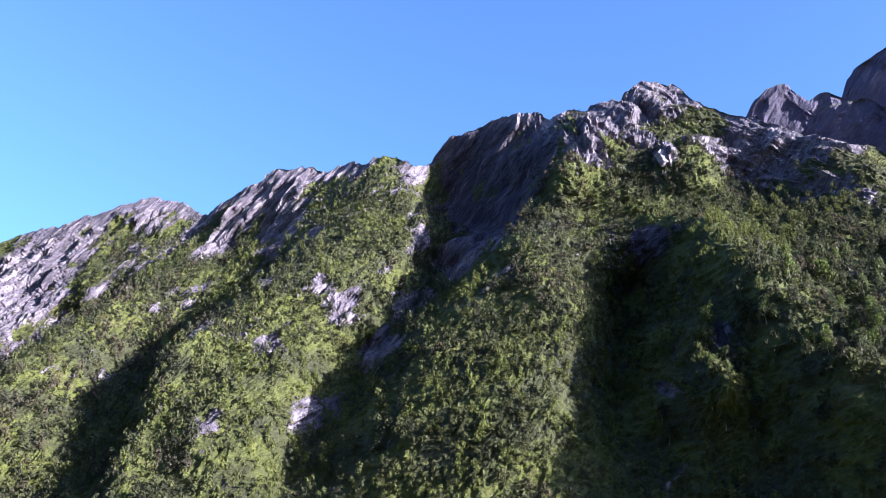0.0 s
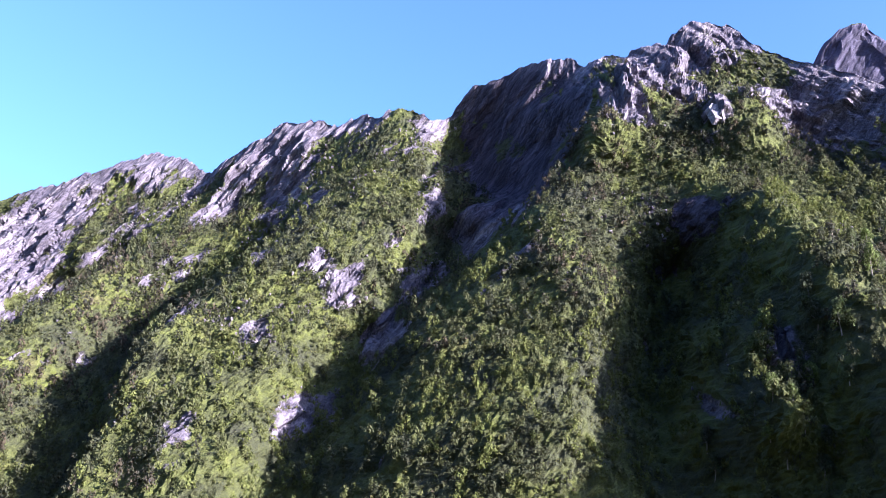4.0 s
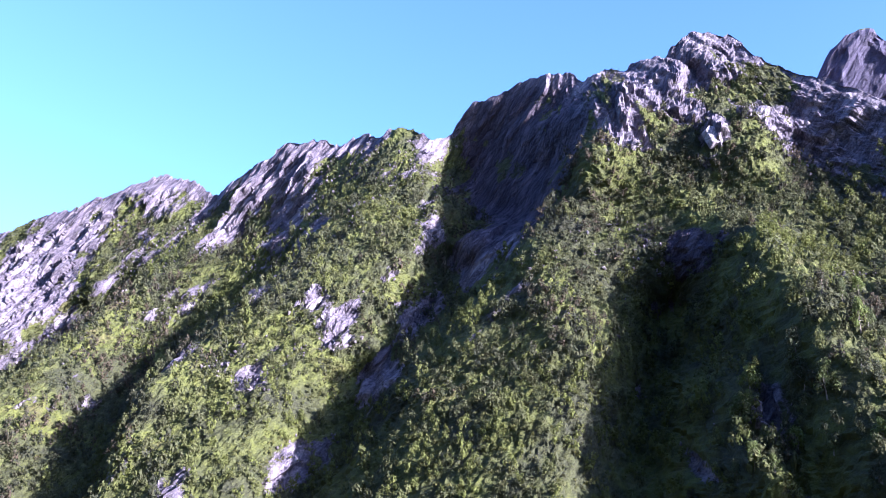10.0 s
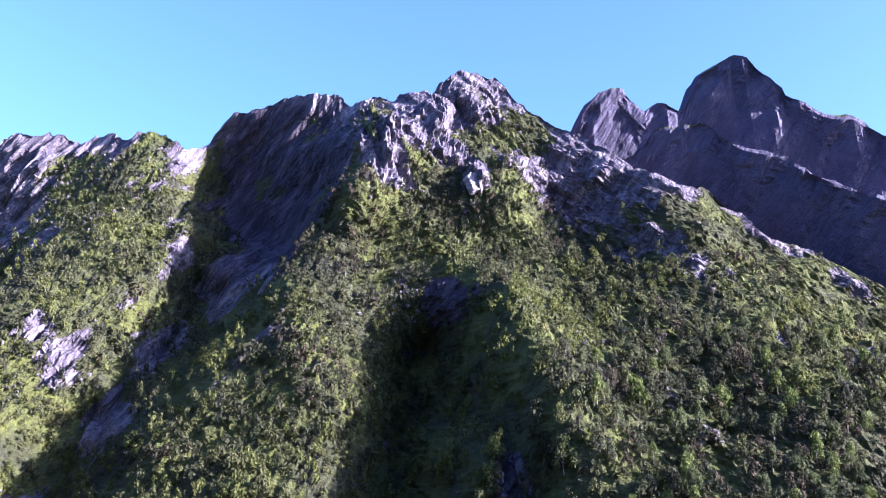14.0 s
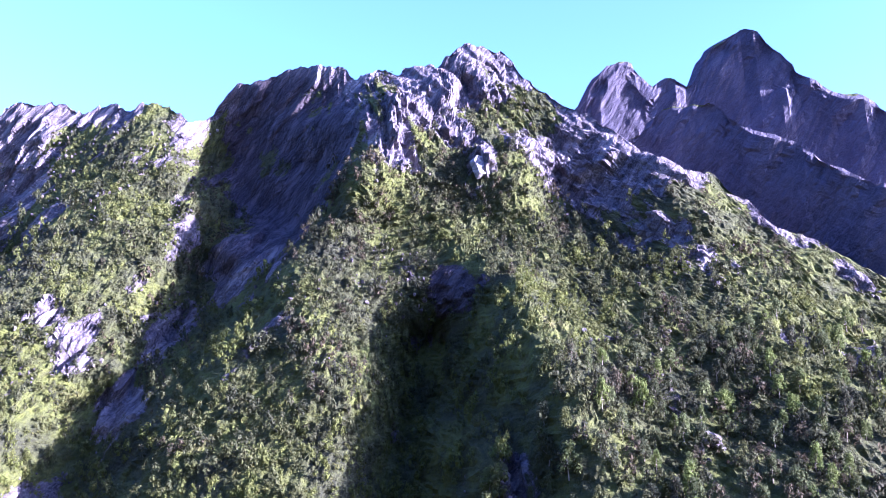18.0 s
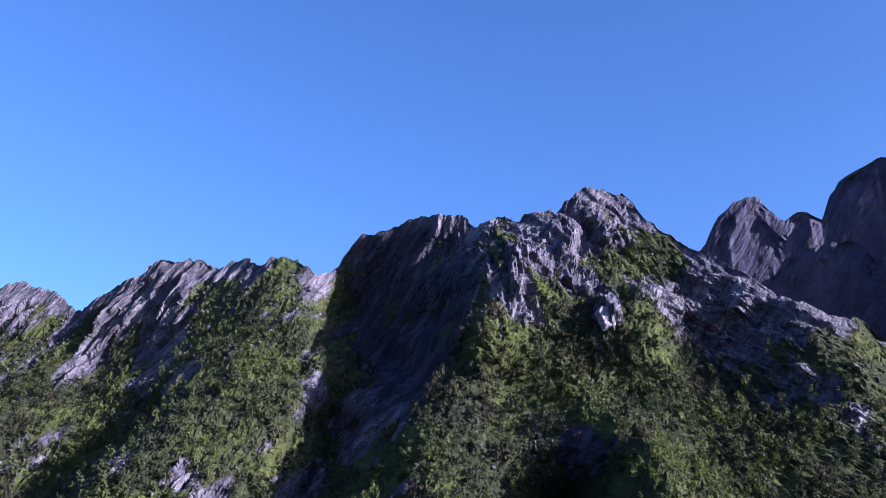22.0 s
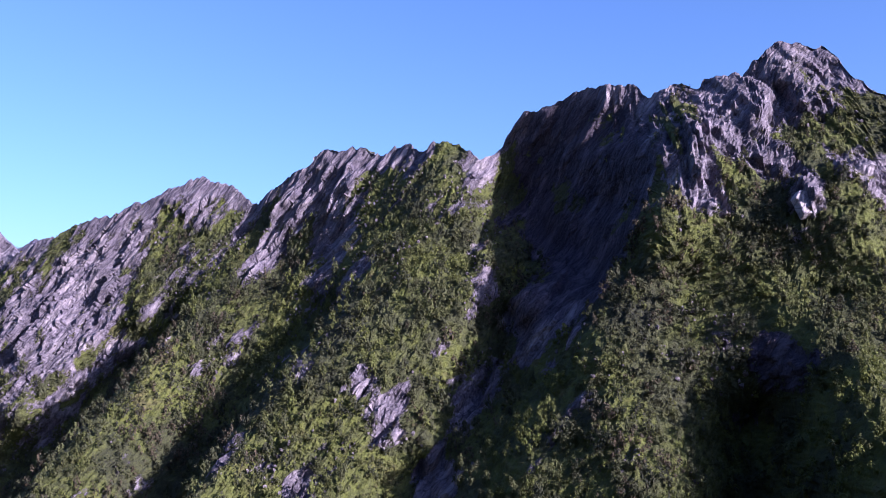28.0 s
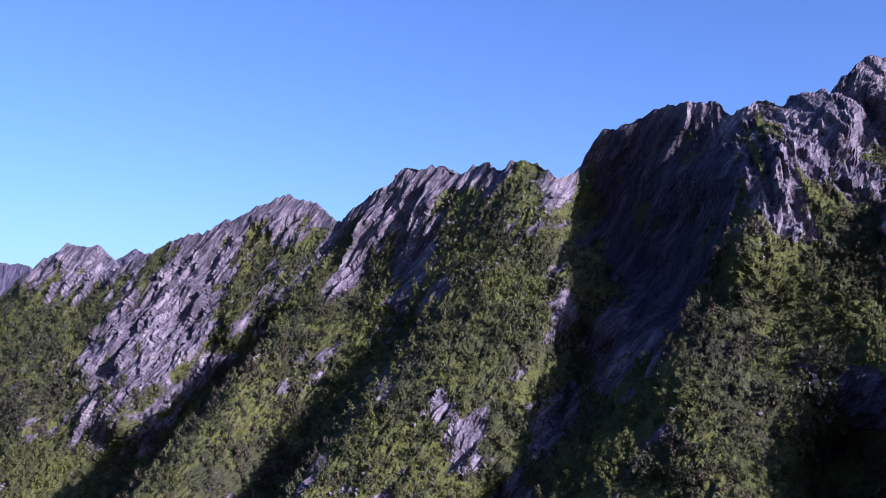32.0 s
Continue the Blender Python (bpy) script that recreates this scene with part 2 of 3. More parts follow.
def soup(name, verts, faces, material, parent=None, smooth_shade=False, **layers):
    me = bpy.data.meshes.new(name)
    n, k = faces.shape
    me.vertices.add(len(verts)), me.loops.add(n * k), me.polygons.add(n)
    me.vertices.foreach_set("co", np.ascontiguousarray(verts, dtype=np.float32).ravel())
    me.loops.foreach_set("vertex_index", np.ascontiguousarray(faces, dtype=np.int32).ravel())
    me.polygons.foreach_set("loop_start", np.arange(0, n * k, k, dtype=np.int32))
    me.polygons.foreach_set("use_smooth", np.full(n, smooth_shade, dtype=bool))
    for key, v in layers.items():
        me.attributes.new(key, "FLOAT", "POINT").data.foreach_set("value", np.ascontiguousarray(v, dtype=np.float32))
    me.materials.append(material)
    me.update(calc_edges=True)
    me.validate()
    ob = new(name, me)
    ob.parent = parent
    return ob


def part(name, bm, material, parent, label=""):
    me = bpy.data.meshes.new(name)
    bm.to_mesh(me)
    bm.free()
    me.materials.append(material)
    ob = new(name, me)
    ob.parent = parent
    return tagged(ob, label)


# ---- the lie of the land: crests, spurs, gullies ----
LANDFORMS = {
    "main crest": [(-348.5, 350, 110), (-289.4, 335, 119.5), (-257.3, 325, 131), (-242.1, 320, 139.9), (-221.2, 314, 147.7), (-203.4, 308, 145.7), (-192.1, 305, 137.6), (-187.5, 296, 134.9), (-163.1, 285, 140.1), (-137.8, 277, 145.4), (-126.3, 274, 148.3), (-113.6, 272, 152.8), (-102.1, 270, 154.8), (-88.8, 263, 148.4), (-82.3, 259, 142.9), (-73, 254, 147.9), (-64.7, 250, 152), (-55.9, 246, 156.6), (-42.3, 241, 155.3), (-35.3, 238, 152.3), (-31.2, 235, 154.1), (-26, 230, 152.1), (-17.8, 225, 152.1), (-8.6, 219, 146.9), (-7.6, 219.5, 147), (-3.6, 224, 149.3), (1.6, 221, 156.6), (6.6, 217, 157.1), (12.2, 215, 158.9), (14.9, 213, 160.2), (23.2, 207, 159.2), (28.7, 204, 157.9), (31.4, 202, 155.6), (37.4, 199, 157.5), (40.6, 197, 155.4), (44.3, 194, 156.2), (49.4, 191, 155.4)],
    "east crest": [(51.2, 190, 157.9), (55.1, 190, 160.9), (58.8, 189, 161.1), (64, 187, 159.8), (66.2, 185, 155.7), (67.7, 182, 150.8), (73.2, 177, 145.2), (77.6, 171, 140.3), (81.5, 165, 134.4), (85.4, 160, 128.3), (88.9, 157, 126.2), (92.5, 155.6, 123.9), (97.3, 152, 121.5), (101.9, 147, 114.8), (103.8, 144, 110.8), (108.8, 141, 107.8), (112.8, 136, 102.4), (118.6, 130, 96.1), (125, 122, 88), (134, 112, 77), (143.1, 105, 64.4)],
    "prow rib": [(43.1, 187, 148.1), (36, 184, 143.8), (30.3, 180.5, 136.6), (26.9, 178, 126.3), (24.7, 176, 117.8), (20.7, 172, 107.9)],
    "great wall": [(13.2, 212, 140.5), (7.3, 212, 125), (16.6, 197, 115.7), (-2, 224.5, 138), (18.2, 207, 146.6), (27.4, 202, 149.3), (23.7, 199, 130.5), (21.1, 192, 120), (12.1, 206.9, 130), (18.1, 204, 141.9), (6.9, 201, 115.7)],
    "upper face": [(52.9, 168.3, 124.6), (38.8, 176, 129.3), (44.3, 166, 107.9), (31.7, 174, 111.6), (54, 163, 107.8), (52.4, 180, 140.3), (37, 163, 101), (31, 167, 101.5), (64, 168, 129.5), (22.4, 175.6, 110.3), (37, 178.5, 136.6), (62.3, 163.2, 121.6), (34.3, 160, 95.3), (42, 160, 91), (51.6, 143, 96.5)],
    "west spur": [(-5, 197.6, 113.7), (-3.5, 200, 118), (-10.7, 210, 132.1), (-1.1, 201, 119.6), (-8.2, 194, 106.3), (-23.3, 182, 89), (-28.6, 180, 86.6), (-19, 184, 91.3), (-29.6, 170, 74.5), (-15.6, 176, 82.1), (-34.5, 166, 68.4), (-42.4, 163, 65), (-54.4, 167, 65.2), (-37.6, 156, 55.3), (-48.2, 155, 52.5), (-57.8, 160, 52.8), (-45.8, 147, 44.8), (-36.8, 148, 46.3), (-56.2, 153, 45), (-47.2, 184, 87.7), (-39.2, 182, 87.6), (-31.2, 181, 85.1), (-51.5, 179, 80.7), (-43.9, 178, 80.8), (-36.3, 176, 80.7), (-29.4, 174, 75.5), (-43.1, 172, 74.2), (-51.6, 173, 73.9), (-35.8, 170, 74), (-45.5, 160, 60.9), (-38.8, 159, 60), (-35.2, 161, 62.7), (-32.3, 160, 58.4), (-40.5, 157, 56.4), (-39, 153, 51.7), (-34.7, 153, 52.9), (-45.1, 157, 56.1), (-11.9, 190, 104.9), (-14.5, 187, 99.9), (-7.7, 195, 110.9), (-19.1, 190, 103.9), (-21.8, 185, 95.6), (-23.6, 181, 89.2), (-12.1, 200, 115.9)],
    "west spur edge": [(-37.6, 220, 127.4), (-43.1, 208, 108.6), (-49.5, 198, 97), (-55.8, 187, 85.5), (-62.5, 172, 71.8), (-62.7, 157, 48.6), (-63.9, 150, 40.5)],
    "green slope": [(-65.5, 217.4, 101.2), (-77.4, 227, 108.4), (-80.5, 217, 95.5), (-81, 203, 81.5), (-86.5, 188, 71.1), (-73.8, 238, 121.2), (-68.4, 246, 134.8)],
    "green slope edge": [(-91.1, 233, 108.8), (-97.6, 224, 96.9), (-106, 212, 83.4), (-112, 199, 70.3), (-116.9, 187, 59)],
    "pale cliff": [(-134.2, 268, 124.8), (-132.3, 256, 103.3), (-110.3, 262, 131.1), (-114, 252, 111.5), (-139.4, 250, 95), (-146.7, 243, 80.7), (-158.1, 272, 118.6), (-167.8, 264, 100.3), (-100.7, 261, 137.8), (-88.2, 253, 127.8)],
    "far west slope": [(-196.1, 283, 109.3), (-191.6, 256, 80.9), (-223.2, 298, 117.5), (-225.7, 284, 98.3), (-185.2, 264, 89.3), (-296.2, 303, 74.7)],
    "far peaks": [(66.0, 199.9, 126.2), (78.2, 191.5, 139.5), (83.1, 186.2, 148.1), (85.5, 185.5, 152.1), (87.6, 183.9, 154.8), (89.6, 183.2, 156.4), (92.3, 182.4, 156.9), (95.2, 181.5, 155.8), (96.7, 181.1, 153.7), (99.2, 179.4, 150.6), (101.4, 178.7, 152.5), (103.4, 177.1, 152.7), (106.1, 176.2, 151.2), (107.1, 175.9, 150.9), (109.2, 175.2, 155.8), (111.8, 174.4, 159.8), (115.7, 172.2, 163.4), (118.8, 171.2, 165.0), (119.6, 169.1, 163.3), (122.6, 167.2, 160.1), (125.0, 164.6, 155.9), (127.7, 162.8, 150.7), (132.0, 159.6, 144.6), (137.1, 155.2, 142.0), (139.8, 153.4, 140.2), (142.5, 150.7, 136.8), (160.5, 143.6, 127.2), (187.9, 137.8, 116.2)],
    "far ridge": [(86.7, 171.1, 133.0), (94.7, 166.7, 141.2), (99.9, 163.4, 141.0), (103.0, 161.0, 140.3), (105.0, 158.3, 137.2), (107.7, 154.3, 133.8), (110.6, 151.2, 130.9), (114.9, 146.5, 126.3), (117.0, 142.9, 123.1), (119.0, 139.3, 119.7), (124.5, 133.2, 115.7), (136.2, 118.8, 101.7), (160.0, 111.5, 89.9)],
    "centre spur": [(20.9, 166.2, 101.6), (19.8, 158, 92.5), (17.8, 150, 82.1), (19.7, 144.7, 73.3), (13.8, 138.5, 63.4), (24.9, 156.5, 88.3), (28.6, 145.7, 78), (28.6, 149.5, 80.6), (18, 129, 54), (24, 138, 66)],
    "east slope": [(64.9, 160, 111.2), (58.1, 143, 92.5), (79.3, 152, 108.8), (84.4, 145.5, 109), (71.7, 131, 87.3), (65.7, 118, 72.3), (64.7, 107, 62.4), (89, 128, 90.7), (91.3, 123, 86.6), (78.6, 112, 71.8), (80, 100, 63.9), (109.2, 121, 84.3), (93, 104, 70), (75, 90, 52), (88.1, 151, 123.2), (100, 145.6, 113.5)],
    "east edge": [(51.6, 142.5, 96), (50, 132, 84), (50, 122, 71.6), (50.3, 120, 67), (50.5, 110, 56), (53, 102, 46)],
    "summit gully": [(71, 172, 132), (69.5, 168, 121), (67, 161, 111)],
    "gully buttress": [(0.8, 190.5, 98.9), (2.7, 189.5, 100.4), (2, 187.7, 95.3), (0.5, 195.6, 111.5), (1.8, 194.6, 111.4)],
    "centre spur flank": [(-6.1, 159, 73.8), (-1.3, 150, 67.8), (5.7, 159, 83.8), (9.6, 146.5, 71.4), (-13.2, 154, 58.4), (-6.7, 153, 66.3), (1, 158, 76.9), (10, 157, 83), (-15.7, 149, 51.3), (-3.9, 136, 49.8), (-9.4, 159.5, 70.6), (16, 166, 99.5), (6, 137, 58)],
    "east flank": [(41.7, 127, 69), (42.7, 120, 65.7), (42, 110, 55)],
    "central gully": [(4, 216, 128), (3, 211, 121), (-1.5, 201, 107), (-7, 191, 93), (-12, 183, 83.5), (-16, 177, 73), (-20.5, 173, 65.5), (-26, 166, 57), (-31, 158, 47)],
    "dark gully": [(44.5, 163, 88), (40.5, 154, 74), (36, 145, 64), (32, 137, 54), (29, 128, 43)],
    "west gully": [(-56, 228, 119.2), (-65, 220, 103.9), (-71, 211, 89.1), (-78, 202, 76.6), (-82.5, 190, 66.2), (-86.5, 177, 56)],
    "shadow gully": [(-98.7, 248, 102.9), (-119.7, 254, 94.4), (-136.2, 254, 82.3), (-151.5, 252, 68.7), (-163.9, 246, 59.3), (-174.2, 236, 47.9)],
    "crest slab": [(-41.2, 236, 145), (-49.9, 239, 139.6), (-56.9, 241, 135.3), (-64.4, 244, 131.1), (-56, 238, 125.4), (-48.3, 233, 129.3), (-67, 242, 123)],
    "far hill": [(-297.3, 430, 133.5), (-285.5, 428, 142.6), (-275.6, 426, 150.9), (-266.3, 425, 154.9), (-260.8, 425, 156.9), (-257.3, 425, 154), (-249.8, 424, 146), (-240.3, 423, 131.9)],
    "far west hill": [(-454.3, 440, 137.5), (-409.8, 440, 150.1), (-374.2, 440, 155.2), (-354.7, 440, 153.9), (-344.2, 440, 151.6), (-335, 440, 143.1), (-323.2, 440, 131.3)],
}


def dense(line, step=4.0):
    out = []
    for a, b in zip(line, line[1:]):
        n = max(1, int(math.dist(a, b) / step))
        out += [tuple(np.array(a) + (np.array(b) - np.array(a)) * k / n) for k in range(n)]
    return out + [line[-1]]


class Relief:
    """How far back the face stands at each x and height, smooth between its crests, spurs and gullies."""

    def __init__(self, pts, soft=5.0):
        self.p = np.array(pts)
        self.q, self.soft = self.p[:, [0, 2]], soft
        n = len(pts)
        d = np.sqrt(((self.q[:, None] - self.q[None]) ** 2).sum(-1) + soft ** 2)
        one = np.hstack([np.ones((n, 1)), self.q / 100])
        a = np.block([[d - np.eye(n) * 0.6, one], [one.T, np.zeros((3, 3))]])
        self.w = np.linalg.solve(a, np.concatenate([self.p[:, 1], np.zeros(3)]))

    def __call__(self, x, z):
        out = self.w[-3] + self.w[-2] * x / 100 + self.w[-1] * z / 100
        for (qx, qz), w in zip(self.q, self.w):
            out = out + w * np.sqrt((x - qx) ** 2 + (z - qz) ** 2 + self.soft ** 2)
        return out


def normals(p):
    a, b = np.gradient(p, axis=1), np.gradient(p, axis=0)
    n = np.cross(a, b)
    return n / np.maximum(np.linalg.norm(n, axis=-1, keepdims=True), 1e-9)


# rock shows through the heath here: x, height, half-widths, lean in degrees
BARE = [
    (-140, 118, 24, 40, 32), (-172, 108, 12, 26, 30), (-208, 140, 14, 16, 20), (-232, 142, 14, 14, 0), (-104, 148, 12, 12, 20),
    (-54, 146, 13, 14, 20), (-48, 124, 5, 20, 22), (-31, 152, 8, 7, 0),
    (12, 134, 20, 26, 0), (13, 114, 6, 12, 0), (30, 133, 7, 14, -10), (17, 117, 4, 10, 0), (3, 106, 7, 13, 5), (-7, 90, 6, 11, 30), (-5, 114, 5, 9, 20),
    (54, 150, 13, 8, 0), (59, 158, 10, 6, 0), (14, 156, 18, 5, 0), (74, 130, 14, 12, -35), (53, 125, 4, 6, 15), (75, 122, 8, 11, -20), (90, 124, 5, 5, 0), (84, 109, 4, 3, 0),
    (40, 137, 8, 9, -20), (36, 132, 9, 12, -10), (48, 132, 6, 5, -30),
    (-9, 108, 3, 7, 25), (-14, 101, 3, 5, 20), (-30, 92, 4, 3, 10), (-24, 83, 4, 3, 10), (-20, 112, 3, 4, 20), (-45, 95, 4, 3, 20), (-40, 74, 3, 2.5, 0), (-47, 52, 4, 5, 20),
    (-26, 87, 5, 4, 20), (-22, 89, 3, 3, 0), (-38, 119, 3, 9, 45), (104, 111, 3, 2.5, 0), (113, 98, 3, 3, 0),
    (-58, 78, 3, 6, 20), (45, 97, 3.5, 4.5, 0), (46, 64, 2.5, 6, 15), (-72, 124, 4, 9, 22), (37, 58, 1.5, 4, 0), (-16, 73, 6, 9, 35), (-26, 58, 5, 8, 35), (2, 103, 5, 9, 0), (-58, 100, 4, 8, 20), (92, 87, 3, 2, 0),
]

# heath closes over the rock here
GREEN = [(22, 104, 6, 6, 0), (28, 112, 6, 10, 10), (62, 119, 5, 8, 0), (39, 115, 8, 8, -20), (53, 111, 11, 8, 0), (46, 127, 4, 10, -35), (-1, 128, 4, 14, 0), (-12, 106, 8, 8, 0)]


def bareness(x, z, zones):
    out = np.zeros(np.shape(x))
    for cx, cz, rx, rz, lean in zones:
        s, c = math.sin(radians(lean)), math.cos(radians(lean))
        u, v = ((x - cx) * c - (z - cz) * s) / rx, ((x - cx) * s + (z - cz) * c) / rz
        out = np.maximum(out, 1.45 - 0.95 * np.sqrt(u * u + v * v))
    return np.clip(out, 0, 1.0)


def build_mountain():
    crest = sorted(LANDFORMS["main crest"] + LANDFORMS["east crest"])
    pts = dense(crest)
    for key, line in LANDFORMS.items():
        if key not in ("main crest", "east crest", "far peaks", "far ridge", "far hill", "far west hill"):
            pts += dense(line, 6.0) if key.endswith(("edge", "gully", "rib")) else line
        if key.endswith("edge"):
            # the shaded side of each spur falls away steeply to the west
            pts += [(x - 3.2, y + 8.0, z - 1.0) for x, y, z in dense(line, 6.0) if z < 112]
    relief = Relief(pts, 3.5)
    x = np.concatenate([np.arange(-380, -230, 1.5), np.arange(-230, -120, 0.8), np.arange(-120, 150, 0.43), np.arange(150, 190, 1.5)])
    cx, cz = np.array([p[0] for p in crest]), np.array([p[2] for p in crest])
    top = np.interp(x, cx, cz)
    top = np.where(x > cx[-1], cz[-1] - (x - cx[-1]) * 0.9, top)
    top = np.maximum(top, 24)
    one = np.ones_like(x)
    jag = (fractal(x * 0.16, one * 3, one, 4, 5, True) - 0.6) * 3.4 + (fractal(x * 0.7, one * 9, one, 3, 8, True) - 0.6) * 1.0
    top = top + jag * smooth(118, 104, x + 0 * top) + 0.35 * jag * smooth(104, 118, x)
    low, rows = 18.0, 320
    s = np.linspace(0, 1, rows)[:, None]
    z = low + (top - low)[None] * s
    xx = np.broadcast_to(x[None], z.shape)
    y = relief(xx, z)
    p = np.stack([xx, y, z], -1)
    # the back of the ridge and the foot of the slope
    back = [np.stack([x, p[-1, :, 1] + d * (1.1 + 0.2 * np.sin(x * 0.2)), p[-1, :, 2] - 0.25 * d - d * d * 0.02 * (d < 12) - 0.6 * d * (d >= 12)], -1) for d in (0.8, 1.8, 3, 5, 8, 12, 20, 35, 60, 100)]
    foot = [np.stack([x, p[0, :, 1] - d, np.full_like(x, low - d * 0.72)], -1) for d in (30, 20, 12, 6, 2.5)]
    p = np.concatenate([np.stack(foot), p, np.stack(back)])
    bare = bareness(p[..., 0], p[..., 2], BARE) - 0.75 * bareness(p[..., 0], p[..., 2], GREEN)
    n = normals(p)
    steep = 1 - np.abs(n[..., 2])
    patch = fractal(p[..., 0] * 0.07, p[..., 1] * 0.07, p[..., 2] * 0.07, 4, 31)
    near_top = smooth(9, 2, (np.interp(p[..., 0], x, top) - p[..., 2])) * 0.55 * smooth(120, 100, p[..., 0])
    # strata that lean to the lower left, blocks and knobs
    turn = np.radians(34 - 62 * smooth(26, 44, p[..., 0] + (p[..., 2] - 120) * 0.15))
    a = (p[..., 0] - 35) * np.cos(turn) - (p[..., 2] - 120) * np.sin(turn)
    b = (p[..., 0] - 35) * np.sin(turn) + (p[..., 2] - 120) * np.cos(turn)
    broken = fractal(a * 0.45, p[..., 1] * 0.3, b * 0.22, 3, 141)
    streaks = fractal(a * 0.22, p[..., 1] * 0.06, b * 0.045, 4, 91)
    rocky = np.clip(bare * 1.1 - 0.1 + near_top + (patch - 0.5) * 1.5 + (streaks - 0.5) * 2.3 + (broken - 0.5) * 1.4 + (steep - 0.6) * 0.4 + 0.13 * smooth(88, 112, p[..., 2]) - 0.3 * smooth(75, 60, p[..., 2]), 0, 1)
    strata = fractal(a * 0.28, p[..., 1] * 0.12, b * 0.06, 5, 3, True) - 0.55
    block = fractal(a * 0.16, p[..., 1] * 0.16, b * 0.12, 4, 77) - 0.5
    rough = fractal(a * 0.9, p[..., 1] * 0.9, b * 0.5, 3, 51, True) - 0.55
    soft_lumps = fractal(p[..., 0] * 0.1, p[..., 1] * 0.1, p[..., 2] * 0.1, 4, 13) - 0.5
    wa, wb = a + block * 2.5 + soft_lumps, b + strata * 1.5
    big, mid, small = facets(wa / 5.0, wb / 19, 5, 1.1), facets(wa / 2.4, wb / 7.0, 6, 1.2), facets(wa / 1.0, wb / 3.6, 7, 1.1)
    # the shaded great wall is smoother than the rest
    calm = 1 - 0.72 * np.clip(bareness(p[..., 0], p[..., 2], [(13, 130, 17, 26, 8)]), 0, 1)
    wide = smooth(20, 34, p[..., 0])
    big = big + wide * (facets(wa / 5.2 + 9, wb / 7.5, 25, 0.9) - big)
    mid = mid + wide * (facets(wa / 2.3 + 9, wb / 3.3, 26, 1.0) - mid)
    small = small + wide * (facets(wa / 1.1 + 9, wb / 1.5, 27, 0.9) - small)
    strata = strata * (1 - 0.75 * wide)
    low_edge = 0.3 + 0.7 * smooth(1, 12, np.interp(p[..., 0], x, top) - p[..., 2])
    low_edge = low_edge * (0.72 + 0.28 * smooth(-0.75, -0.35, n[..., 0] * np.sign(-n[..., 1])))
    d = rocky * low_edge * calm * (strata * 1.2 + block * 3.0 + big * 3.0 + mid * 1.6 + small * 0.75 + rough * 0.3) + (1 - rocky) * (soft_lumps * 2.6 + block * 1.2 + small * 0.45 + facets(a / 0.8 + 40, b / 0.8, 15, 1.0) * 0.4)
    out = n * np.sign((n * np.array([0, -1, 0.35])).sum(-1))[..., None]
    # darker rock tone that also paints shade onto the great wall and gully hollow
    shade_tone = np.clip(bareness(p[..., 0], p[..., 2], [(12, 132, 18, 26, 8), (20, 116, 8, 12, 0), (45, 95, 9, 10, 0)]), 0, 1)
    p = p + out * d[..., None]
    ob = sheet("mountain", p, MOUNTAIN, None, False, cover=1 - rocky, shade_tone=shade_tone)
    tagged(ob, "steep purple-grey rock mountain with green heath on its spurs", "mountain", kind="structure")
    return ob, p, rocky, out


def build_far(name, line, seed, label, low=20.0):
    line = sorted(line)
    cx, cy, cz = (np.array(c) for c in zip(*line))
    x = np.arange(cx[0], cx[-1], 0.9)
    top, yy = np.interp(x, cx, cz), np.interp(x, cx, cy)
    one = np.ones_like(x)
    top = top + (fractal(x * 0.12, one, one * 2, 4, seed, True) - 0.6) * 3.5
    s = np.linspace(0, 1, 130)[:, None] ** 0.8
    z = low + (top - low)[None] * s
    xx = np.broadcast_to(x[None], z.shape)
    ribs = fractal(xx * 0.05 - z * 0.012, z * 0.008, one[None] * 5.0, 3, seed + 3, True) - 0.55
    y = yy[None] - (top[None] - z) * 0.08 - ribs * smooth(0, 25, top[None] - z) * 3.5
    p = np.stack([xx, y, z], -1)
    back = [np.stack([x, p[-1, :, 1] + d, p[-1, :, 2] - 0.7 * d], -1) for d in (1.5, 4, 9, 20, 50)]
    p = np.concatenate([p, np.stack(back)])
    n = normals(p)
    out = n * np.sign((n * np.array([0, -1, 0.35])).sum(-1))[..., None]
    a, b = p[..., 0] * 0.9 - p[..., 2] * 0.3, p[..., 0] * 0.3 + p[..., 2] * 0.9
    d = (fractal(a * 0.22, p[..., 1] * 0.1, b * 0.05, 4, seed + 9, True) - 0.55) * 3.0 + (fractal(a * 0.12, p[..., 1] * 0.1, b * 0.1, 4, seed + 21) - 0.5) * 3.5
    d = d * 0.3 + facets(a / 7, b / 22, seed, 0.8) * 1.0 + facets(a / 2.6, b / 11, seed + 1, 1.0) * 0.45
    d = d + facets(a / 3.2 + 7, b / 5, seed + 2, 1.3) * 1.1 * smooth(12, 3, np.interp(p[..., 0], x, top) - p[..., 2])
    p = p + out * d[..., None]
    cover = smooth(0.55, 0.95, n[..., 2] * np.sign(n[..., 2])) * 0.7
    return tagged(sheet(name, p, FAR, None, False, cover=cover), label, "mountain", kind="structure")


mountain, FACE, ROCKY, OUTWARD = build_mountain()
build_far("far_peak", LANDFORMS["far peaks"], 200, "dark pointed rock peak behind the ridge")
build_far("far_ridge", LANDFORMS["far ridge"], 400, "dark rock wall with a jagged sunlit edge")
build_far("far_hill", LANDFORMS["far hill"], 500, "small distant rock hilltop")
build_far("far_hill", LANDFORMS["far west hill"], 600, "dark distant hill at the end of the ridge")

